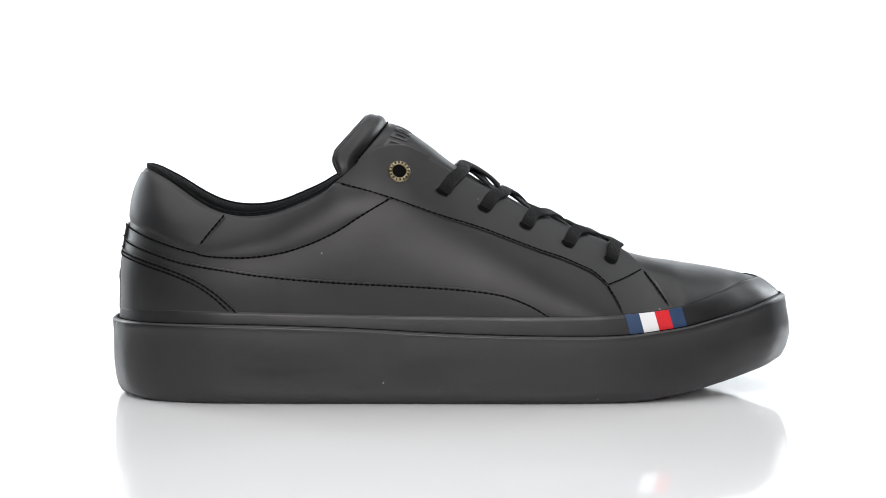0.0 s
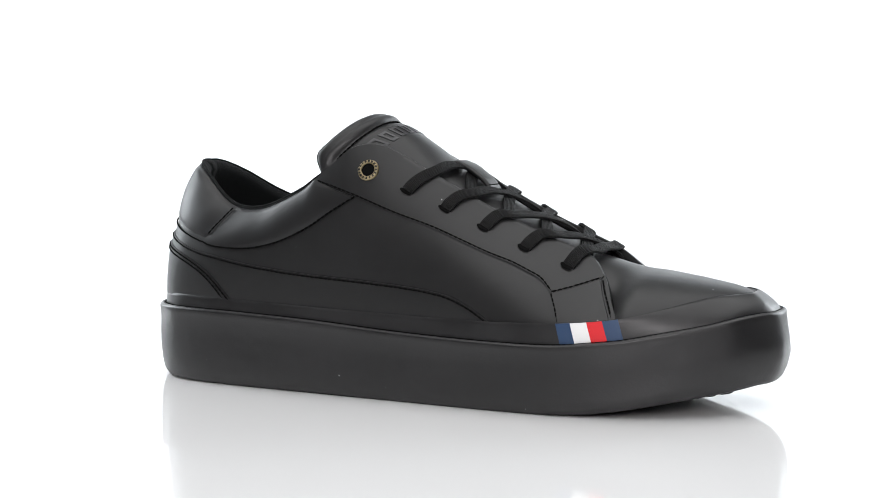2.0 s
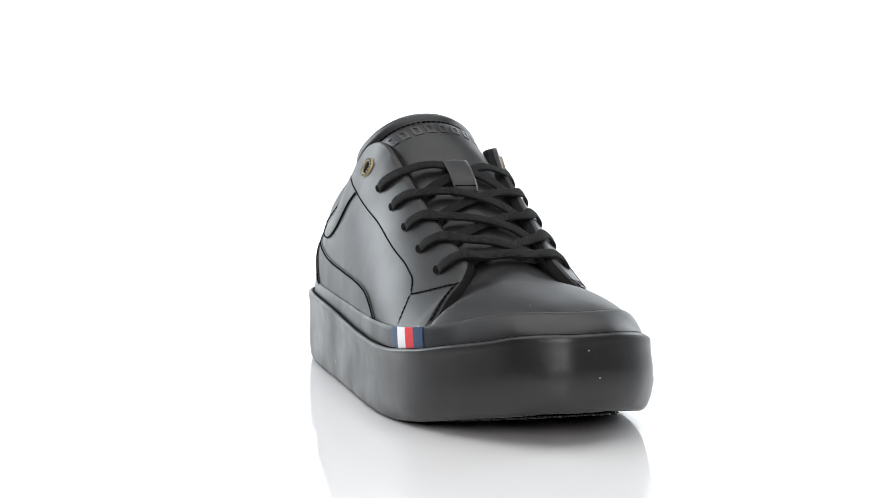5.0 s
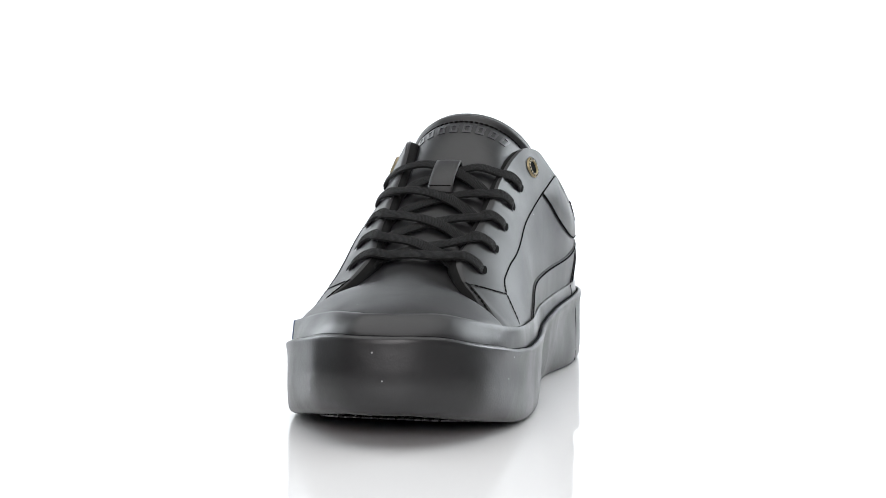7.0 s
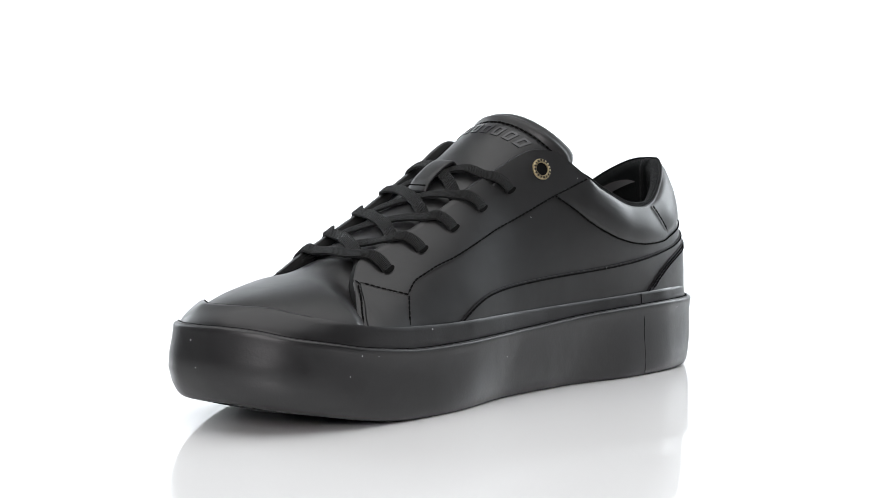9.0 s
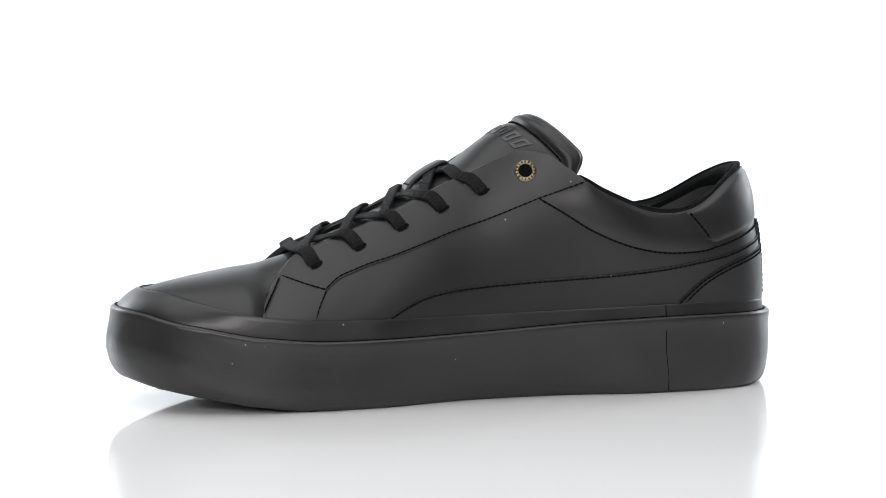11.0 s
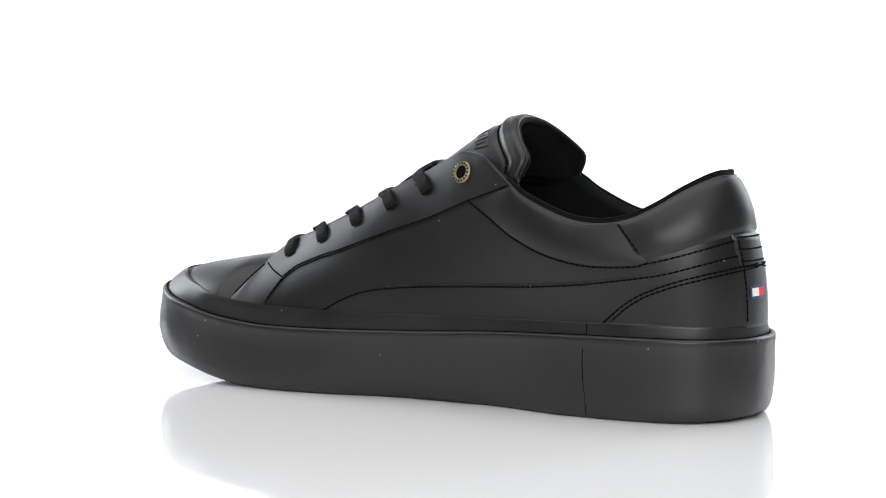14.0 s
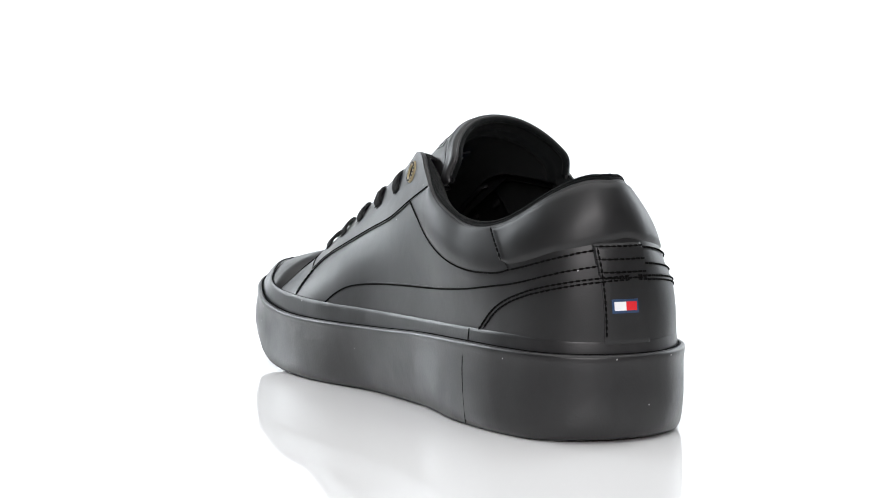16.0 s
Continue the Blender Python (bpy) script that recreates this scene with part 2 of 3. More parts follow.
def build_creases():
    """Near-black rods painting the shade of the glue seams where the strip meets the sole and the leather."""
    for name, pts, r in (("crease_shade", [np.append(RING[i] + RING_IN[i] * (band_inset(i, 0.0) - 0.0004), rim_z(RING[i, 0]) - 0.0001) for i in range(N_RING)], 0.00028),
                         ("crease_shade", [np.append(RING[i] + RING_IN[i] * (band_inset(i, 1.0) + 0.0010), band_z(RING[i, 0]) - 0.0002) for i in range(N_RING)], 0.00020)):
        v = []
        for i in range(N_RING):
            out = np.append(RING_IN[i], 0)
            v += [pts[i] + out * r * math.cos(a) + np.array((0, 0, r * math.sin(a))) for a in np.arange(5) * 2 * math.pi / 5]
        part(name, mesh_from(name, v, grid_faces(N_RING, 5, loop_u=True, loop_v=True), GAP_DARK), sneaker)


def ring_at(x, side):
    """Fractional ring place whose plan lies at x on a side."""
    h = N_RING // 2
    if side < 0:
        return float(np.interp(x, RING[:h + 1, 0], np.arange(h + 1)))
    back = np.r_[RING[h:, 0], RING[0, 0]]
    return float(h + np.interp(-x, -back, np.arange(len(back)))) % N_RING


def band_at(x, side, g, out):
    q = ring_at(x, side)
    i, u = int(q) % N_RING, q - int(q)
    return band_point(i, g, out) * (1 - u) + band_point((i + 1) % N_RING, g, out) * u


# ---- upper: side surface from the band up to the top line ----
# x, half width, z along the top line, and x of the foot below each point
TOP = [(-0.1365, 0.0, 0.0984, -0.1482), (-0.1350, 0.0060, 0.0985, -0.1472), (-0.1312, 0.0108, 0.0972, -0.1440), (-0.1229, 0.0166, 0.0929, -0.1350), (-0.1106, 0.0230, 0.0849, -0.1180),
       (-0.1021, 0.0264, 0.0809, -0.1060), (-0.0913, 0.0296, 0.0790, -0.0930), (-0.0793, 0.0315, 0.0801, -0.0800), (-0.0672, 0.0330, 0.0844, -0.0680),
       (-0.0564, 0.0335, 0.0897, -0.0575), (-0.0511, 0.0332, 0.0940, -0.0520), (-0.0407, 0.0312, 0.1029, -0.0415), (-0.0347, 0.0295, 0.1077, -0.0350),
       (-0.0274, 0.0275, 0.1096, -0.0275), (-0.0214, 0.0262, 0.1094, -0.0214), (-0.0118, 0.0246, 0.1052, -0.0118), (-0.0026, 0.0236, 0.0999, -0.0026),
       (0.0172, 0.0226, 0.0896, 0.0172), (0.0364, 0.0216, 0.0799, 0.0364), (0.0558, 0.0203, 0.0715, 0.0558), (0.0747, 0.0186, 0.0634, 0.0750),
       (0.0824, 0.0235, 0.0562, 0.0830), (0.0860, 0.0280, 0.0521, 0.0870), (0.0900, 0.0335, 0.0455, 0.0905), (0.0940, 0.0385, 0.0395, 0.0945)]
_tops = spline([(-0.1350, -0.0060, 0.0985, -0.1472)] + TOP, 1500)
_tops = _tops[_tops[:, 1] >= 0]
N_S = 260
TOPS = resample(_tops, N_S)
S_OF = np.linspace(0, 1, N_S)


def foot(side):
    """The foot curve, inside the band, for every step along the top line."""
    out = []
    along = np.array([ring_at(x, side) for x in TOPS[:, 3]])
    along = along if side < 0 else N_RING - along
    k0 = int(np.argmax(TOPS[:, 0] > -0.1250))
    along[:k0] = along[k0] * np.arange(k0) / k0
    for x, q in zip(TOPS[:, 3], along if side < 0 else (N_RING - along) % N_RING):
        i, u = int(q) % N_RING, q - int(q)
        j = (i + 1) % N_RING
        p = RING[i] * (1 - u) + RING[j] * u
        n = RING_IN[i] * (1 - u) + RING_IN[j] * u
        p = p + n * (0.0044 - 0.0006 * smooth(-0.12, -0.145, p[0]))
        out.append((p[0], p[1], band_z(p[0]) - 0.0035))
    out = np.array(out)
    out[0, 1] = 0
    return out


FEET = {-1: foot(-1), 1: foot(1)}


def eased(values):
    """The values with their corners rounded off."""
    k = np.exp(-(np.arange(-20, 21) / 9.0) ** 2)
    return np.convolve(np.pad(values, 20, mode="edge"), k / k.sum(), mode="valid")


POWER = eased(np.interp(TOPS[:, 0], [-0.14, -0.12, -0.1, -0.03, 0.03, 0.05, 0.07, 0.09], [2.2, 2.6, 2.8, 2.7, 2.3, 1.8, 1.4, 1.1]))
MID = eased(np.interp(TOPS[:, 0], [-0.14, -0.11, -0.08, -0.05, 0.0, 0.05, 0.075, 0.095], [0.0062, 0.0050, 0.0020, 0.0005, 0.0008, 0.0015, 0.0020, 0.0005]))
DIP = eased(np.interp(TOPS[:, 0], [-0.058, -0.038, -0.020, -0.005, 0.015], [0, 0.0026, 0.0034, 0.0022, 0]))      # lower lacing panel on the inner side
BULGE = eased(np.interp(TOPS[:, 0], [-0.135, -0.11, -0.09, -0.065, -0.045, -0.01], [0, 0.0022, 0.0042, 0.0046, 0.0030, 0]))      # fuller ankle on the inner side


def surf(side, s, v):
    """A point of the side surface: s from the heel's middle to the front of the facing, v from foot to top line."""
    k = [np.interp(s, S_OF, FEET[side][:, c]) for c in range(3)]
    t = [np.interp(s, S_OF, TOPS[:, c]) for c in range(3)]
    mid = np.interp(s, S_OF, MID)
    w = np.sign(v) * np.abs(v) ** np.interp(s, S_OF, POWER)
    t[2] = t[2] - (np.interp(s, S_OF, DIP) if side > 0 else 0.0)
    full = np.interp(s, S_OF, BULGE) * float(smooth(0.05, 0.8, v)) if side > 0 else 0.0
    return np.array([k[0] + (t[0] - k[0]) * w, k[1] + (side * t[1] + mid - k[1]) * w + full, k[2] + (t[2] - k[2]) * v])


def surf_z(side, s, z):
    zb, zt = np.interp(s, S_OF, FEET[side][:, 2]), np.interp(s, S_OF, TOPS[:, 2] - (DIP if side > 0 else 0 * DIP))
    return float(np.clip((z - zb) / max(zt - zb, 1e-4), -0.1, 1.0))


def locate(side, x, z):
    """s and v of the surface point at x and height z."""
    lo, hi = 0.0, 1.0
    for _ in range(32):
        mid = (lo + hi) / 2
        if surf(side, mid, surf_z(side, mid, z))[0] < x:
            lo = mid
        else:
            hi = mid
    return lo, surf_z(side, lo, z)


def normal(side, s, v):
    e = 2e-3
    a = surf(side, min(1, s + e), v) - surf(side, max(0, s - e), v)
    b = surf(side, s, v + 0.02) - surf(side, s, max(0, v - 0.02))
    n = np.cross(a, b)
    n /= np.linalg.norm(n) + 1e-12
    return n if n[1] * side > 0 or (abs(n[1]) < 0.3 and n[0] < 0) else -n


def on_side(side, x, z, out=0.0):
    s, v = locate(side, x, z)
    if s < 0.004:
        s = 0.004
    return surf(side, s, v) + normal(side, s, v) * out


def build_quarters():
    """The shell of the upper with its folded top edge, from the outer facing round the heel to the inner facing."""
    cols = [(-1, s) for s in S_OF[::-1]] + [(1, s) for s in S_OF[1:]]
    vs = np.linspace(0, 1, 30)
    v = []
    for side, s in cols:
        for w in vs:
            v.append(surf(side, s, w))
        top, n = surf(side, s, 1.0), normal(side, max(s, 0.006), 0.97)
        up = np.array((0, 0, 1.0))
        for a, b in ((-0.0006, 0.0004), (-0.0013, 0.0004), (-0.0018, -0.0002), (-0.0022, -0.003), (-0.0024, -0.009)):
            v.append(top + n * a + up * b)
    part("quarter", mesh_from("quarter", v, grid_faces(len(cols), 35), LEATHER), sneaker, "smooth matte black leather side panels")


def build_binding():
    """The thick dark cut edge along the lacing opening."""
    for side in (-1, 1):
        v, cols = [], [q for q in S_OF if np.interp(q, S_OF, TOPS[:, 0]) > -0.036]
        for q in cols:
            top, n = surf(side, q, 1.0), normal(side, q, 0.95)
            n = np.array((0.25, side * 0.75, 0.6)) if np.interp(q, S_OF, TOPS[:, 0]) > 0.07 else n
            n /= np.linalg.norm(n)
            inward = np.array((0.3 * smooth(0.07, 0.085, top[0]), -side, 0))
            for a, b in ((-0.0004, 0.0), (-0.0008, 0.0010), (-0.0024, 0.0014), (-0.0038, 0.0012), (-0.0044, 0.0004), (-0.0060, 0.0)):
                v.append(top + n * a + inward * b)
        part("facing_edge", mesh_from("facing_edge", v, grid_faces(len(cols), 6), EDGE), sneaker, "thick black cut edge of the lacing panel")


def panel(name, low, high, sides, out, n=60, m=12, pillow=0.0, mat=None, label="", skirt=0.0016):
    """A leather piece laid on the side surface between two curves of (x, z), with a cut edge and, where padded, a swell."""
    lo, hi = [resample(np.array(c), n) if len(c) > 50 else spline(c, n) for c in (low, high)]
    for side in sides:
        v = []
        for i in range(n):
            for j in range(m):
                u = j / (m - 1)
                x, z = lo[i] * (1 - u) + hi[i] * u
                swell = pillow * (math.sin(math.pi * u) * math.sin(math.pi * i / (n - 1))) ** 0.6 * (1 - smooth(0.72, 0.95, i / (n - 1))) if pillow else 0
                v.append(on_side(side, x, z, out + swell))
        v = np.array(v).reshape(n, m, 3)
        rim = np.concatenate([v[:, 0], v[-1, 1:], v[-2::-1, -1], v[0, -2:0:-1]])
        idx = np.arange(n * m).reshape(n, m)
        ridx = np.concatenate([idx[:, 0], idx[-1, 1:], idx[-2::-1, -1], idx[0, -2:0:-1]])
        verts = list(v.reshape(-1, 3)) + list(rim - np.array((0, side * skirt, 0)))
        k = len(rim)
        faces = grid_faces(n, m) + [(int(ridx[i]), int(ridx[(i + 1) % k]), n * m + (i + 1) % k, n * m + i) for i in range(k)]
        part(name, sharp(oriented(mesh_from(name, verts, faces, mat or LEATHER)), 50), sneaker, label)


S1 = [(-0.0504, 0.0940), (-0.0408, 0.0904), (-0.0287, 0.0868), (-0.0071, 0.0791), (0.0086, 0.0742), (0.0218, 0.0692), (0.0363, 0.0636), (0.0459, 0.0603),
      (0.0530, 0.0572), (0.0590, 0.0543), (0.0650, 0.0490)]
S1_INNER = [(x, z - 0.0021 * math.sin(math.pi * min(1, max(0, (x + 0.0504) / 0.1154))) ** 0.8) for x, z in S1]
S1B = [(0.0650, 0.0490), (0.0684, 0.0429), (0.0705, 0.0382)]
S2 = [(-0.0287, 0.0868), (-0.0408, 0.0796), (-0.0505, 0.0734), (-0.0625, 0.0677), (-0.0745, 0.0639), (-0.0865, 0.0620), (-0.0985, 0.0618), (-0.1082, 0.0626), (-0.1126, 0.0640)]
S3 = [(-0.1435, 0.0738), (-0.1332, 0.0699), (-0.1229, 0.0665), (-0.1126, 0.0637)]
S3B = [(-0.1450, 0.0686), (-0.1333, 0.0648), (-0.1180, 0.0603), (-0.0984, 0.0571), (-0.0865, 0.0554), (-0.0697, 0.0537), (-0.0505, 0.0523), (-0.0266, 0.0511),
       (-0.0026, 0.0496), (0.0118, 0.0481), (0.0214, 0.0462), (0.0309, 0.0424), (0.0395, 0.0374)]
S4 = [(-0.1462, 0.0640), (-0.1332, 0.0605), (-0.1228, 0.0574), (-0.1106, 0.0526), (-0.1032, 0.0481), (-0.0984, 0.0441), (-0.0930, 0.0392)]
S5 = [(-0.1464, 0.0618), (-0.1332, 0.0580), (-0.1204, 0.0541), (-0.1105, 0.0500), (-0.1032, 0.0452), (-0.0968, 0.0394)]
HEEL_EDGE = [(-0.0973, 0.0794), (-0.1014, 0.0766), (-0.1046, 0.0705), (-0.1077, 0.0662), (-0.1126, 0.0654), (-0.1229, 0.0681), (-0.1332, 0.0720), (-0.1430, 0.0761)]
S6 = [(0.0650, 0.0490), (0.0724, 0.0511), (0.0815, 0.0543)]
S7 = [(0.0828, 0.0540), (0.0868, 0.0480), (0.0915, 0.0405)]
EDGE_TOP = [(t[0], t[2]) for t in TOP]


def chain(*curves):
    """Smooth curves joined end to end, with the corners kept between them."""
    return np.vstack([spline(c, 40) for c in curves])


def build_panels():
    face_top = [(x, z - 0.0006) for x, z in EDGE_TOP if -0.052 < x < 0.083]
    for side, low in ((-1, S1), (1, S1_INNER)):
        panel("eyestay", chain(low, S6), face_top, (side,), 0.0006, 150, 14, label="black leather lacing panel")
    panel("vamp_wing", [(0.0705, 0.0375), (0.082, 0.0378), (0.0915, 0.0385)], S6, (-1, 1), 0.0005, 24, 8, label="small stitched black leather overlay")
    panel("collar_pad", [(-0.1118, 0.0645)] + S2[::-1][1:], chain([(-0.0975, 0.0794)] + [(x, z - 0.0006) for x, z in EDGE_TOP if -0.095 < x < -0.052] + [(-0.0512, 0.0936)], [(x, z - 0.0003) for x, z in S1[:3]]),
          (-1, 1), 0.0004, 90, 16, pillow=0.0013, label="padded black leather ankle collar")
    panel("side_overlay", [(-0.1478, 0.0385), (-0.1, 0.038), (-0.03, 0.0370), (0.0395, 0.0368)], S3B, (-1, 1), 0.0006, 110, 10, label="stitched lower black leather overlay")
    panel("heel_counter", [(-0.1480, 0.0385), (-0.12, 0.0385), (-0.093, 0.0385)], S4, (-1, 1), 0.0012, 60, 10, label="stitched black leather heel counter")
    # padded piece round the back of the heel
    cols, m = 70, 14
    v = []
    strip = [(-1, i) for i in range(cols - 1, -1, -1)] + [(1, i) for i in range(1, cols)]
    edge = {}
    for side in (-1, 1):
        low = [locate(side, x, z)[0] for x, z in HEEL_EDGE[3:-1]][::-1]
        edge[side] = ([0.0] + low[:-1] + [low[-1] + 0.002], [0.0765] + [z for _, z in HEEL_EDGE[3:-1]][::-1], locate(side, -0.0973, 0.0794)[0] + 0.002)
    for side, i in strip:
        u0 = i / (cols - 1)
        ss, zz, end = edge[side]
        s0, s1 = ss[-1] * u0, end * u0
        v0, v1 = surf_z(side, s0, float(np.interp(s0, ss, zz))), 0.995
        for j in range(m):
            u = j / (m - 1)
            bow = -0.002 * math.sin(math.pi * u) * u0 ** 8
            q, w = s0 + (s1 - s0) * u + bow, v0 + (v1 - v0) * u
            n = normal(side, max(q, 0.006), min(w, 0.97))
            if i < 3:
                n = n * (i / 3) + (normal(-1, 0.006, min(w, 0.97)) + normal(1, 0.006, min(w, 0.97))) / 2 * (1 - i / 3)
                n /= np.linalg.norm(n)
            swell = 0.0012 * math.sin(math.pi * u) * smooth(0, 22, cols - 1 - i)
            v.append(surf(side, q, w) + n * ((0.0006 if 0 < j < m - 1 and i < cols - 1 else -0.0004) + swell))
    part("heel_collar", mesh_from("heel_collar", v, grid_faces(len(strip), m), LEATHER), sneaker, "padded smooth black leather heel collar")


def tube(points, radius, sides=6, closed=False):
    """Vertices and faces of a thin rod along points."""
    p = np.array(points)
    n = len(p)
    t = np.gradient(p, axis=0)
    t /= np.linalg.norm(t, axis=1)[:, None] + 1e-12
    ref = np.array((0.3, 0.9, 0.2))
    a = np.cross(t, ref)
    a /= np.linalg.norm(a, axis=1)[:, None] + 1e-12
    b = np.cross(t, a)
    v = [p[i] + radius * (a[i] * math.cos(w) + b[i] * math.sin(w)) for i in range(n) for w in np.arange(sides) * 2 * math.pi / sides]
    f = grid_faces(n, sides, loop_v=True)
    f += [tuple(range(sides))[::-1], tuple(range((n - 1) * sides, n * sides))]
    return v, f


def stitch_mesh(name, line, stitch=0.0015, gap=0.0009, radius=0.00040):
    """A seam: a sunk dark cord with separate raised stitches along it."""
    line = resample(np.array(line), max(8, int(np.sum(np.linalg.norm(np.diff(line, axis=0), axis=1)) / 0.0005)))
    a = np.r_[0, np.cumsum(np.linalg.norm(np.diff(line, axis=0), axis=1))]
    v, f = tube(line, 0.00015, 4)
    v, f = list(v), list(f)
    w = 0.0004
    while w + stitch < a[-1]:
        q = np.linspace(w, w + stitch, 4)
        pts = np.stack([np.interp(q, a, line[:, k]) for k in range(3)], 1)
        tv, tf = tube(pts, radius, 5)
        f += [tuple(len(v) + i for i in t) for t in tf]
        v += list(tv)
        w += stitch + gap
    return mesh_from(name, v, f, THREAD)


def lift(curve, dz):
    return [(x, z + dz) for x, z in curve]


def build_stitching():
    for side in (-1, 1):
        for curve, out in (([(-0.0490, 0.0932)] + lift((S1 if side < 0 else S1_INNER)[1:], 0.0007), 0.00065), (S1B, 0.0005), (S2, 0.0006), (S3, 0.0005), (lift(S3B, -0.0009), 0.0008), (lift(S4, -0.0009), 0.0014), (S5, 0.0014), (lift(S6, 0.0005), 0.0006), (S7, 0.0004)):
            line = [on_side(side, x, z, out) for x, z in spline(curve, 60)]
            part("stitching", stitch_mesh("stitching", line), sneaker)
        edge = [on_side(side, x, z, 0.0013) for x, z in spline([(-0.0990, 0.0788), (-0.1062, 0.0705), (-0.1088, 0.0672)], 30)]
        part("stitching", stitch_mesh("stitching", edge), sneaker)


def build_heel_tab():
    rows = np.linspace(0.0362, 0.0752, 26)
    ys = np.linspace(-0.0066, 0.0135, 25)
    v = []
    for z in rows:
        for k, y in enumerate(ys):
            side = -1 if y < 0 else 1
            lo, hi = 0.0, 0.5
            for _ in range(26):
                s = (lo + hi) / 2
                if abs(surf(side, s, surf_z(side, s, z))[1] - surf(side, 0, surf_z(side, 0, z))[1]) < abs(y):
                    lo = s
                else:
                    hi = s
            w = surf_z(side, lo, z)
            n = normal(side, max(lo, 0.006), w)
            f = min(1, abs(y) / 0.003)
            n = n * f + (normal(-1, 0.006, w) + normal(1, 0.006, w)) / 2 * (1 - f)
            n /= np.linalg.norm(n)
            edge = k in (0, 24) or z in (rows[0], rows[-1])
            v.append(surf(side, lo, w) + n * (0.0001 if edge else 0.0014))
    v = np.array(v).reshape(26, 25, 3)
    tab = part("heel_tab", sharp(mesh_from("heel_tab", v.reshape(-1, 3), grid_faces(26, 25), LEATHER), 50), sneaker, "vertical black leather heel tab")

    def at(y, z, out):
        i, j = np.interp(z, rows, range(26)), np.interp(y, ys, range(25))
        i0, j0 = min(int(i), 24), min(int(j), 23)
        p = v[i0, j0] + (v[i0 + 1, j0] - v[i0, j0]) * (i - i0) + (v[i0, j0 + 1] - v[i0, j0]) * (j - j0)
        n = np.cross(v[i0 + 1, j0] - v[i0, j0], v[i0, j0 + 1] - v[i0, j0])
        n /= np.linalg.norm(n)
        n = n if n[0] < 0 else -n
        return p + n * out

    for z in (0.0738, 0.0690, 0.0642, 0.0620):
        part("stitching", stitch_mesh("stitching", [at(y, z, 0.0001) for y in np.linspace(-0.0060, 0.0130, 30)]), tab)
    part("stitching", stitch_mesh("stitching", [at(0.0120, z, 0.0001) for z in np.linspace(0.040, 0.074, 30)]), tab)

    def plate(name, y0, y1, z0, z1, out, mat, label):
        n, m = 8, 5
        pts = [at(y, z, out) for y in np.linspace(y0, y1, n) for z in np.linspace(z0, z1, m)]
        low = [at(y, z, out - 0.0008) for y in np.linspace(y0, y1, n) for z in np.linspace(z0, z1, m)]
        idx = np.arange(n * m).reshape(n, m)
        r = np.concatenate([idx[:, 0], idx[-1, 1:], idx[-2::-1, -1], idx[0, -2:0:-1]])
        k = len(r)
        f = grid_faces(n, m) + [(int(r[i]), int(r[(i + 1) % k]), n * m + int(r[(i + 1) % k]), n * m + int(r[i])) for i in range(k)]
        return part(name, sharp(oriented(mesh_from(name, pts + low, f, mat)), 40), tab, label)

    plate("badge", -0.0006, 0.0098, 0.0490, 0.0542, 0.0004, NAVY, "small raised navy rubber badge")
    plate("badge_panel", 0.0046, 0.0090, 0.0500, 0.0533, 0.0007, WHITE, "white badge panel")
    plate("badge_panel", 0.0002, 0.0046, 0.0500, 0.0533, 0.0007, RED, "red badge panel")


def build_flag():
    """Four coloured stripes printed across the band on the outer side."""
    xs = [0.0727, 0.0789, 0.0858, 0.0922, 0.0985]
    for (a, b), mat, word in zip(zip(xs, xs[1:]), (NAVY, WHITE, RED, NAVY), ("navy", "white", "red", "navy")):
        n, m = 8, 7
        v = [band_at(x + (0.5 - g) * 0.0028, -1, g, o) for o in (0.0004, -0.0004) for x in np.linspace(a, b, n) for g in np.linspace(0.06, 0.99, m)]
        idx = np.arange(n * m).reshape(n, m)
        r = np.concatenate([idx[:, 0], idx[-1, 1:], idx[-2::-1, -1], idx[0, -2:0:-1]])
        k = len(r)
        f = grid_faces(n, m) + [(int(r[i]), int(r[(i + 1) % k]), n * m + int(r[(i + 1) % k]), n * m + int(r[i])) for i in range(k)]
        part("stripe", sharp(oriented(mesh_from("stripe", v, f, mat)), 40), sneaker, word + " stripe on the foxing strip")


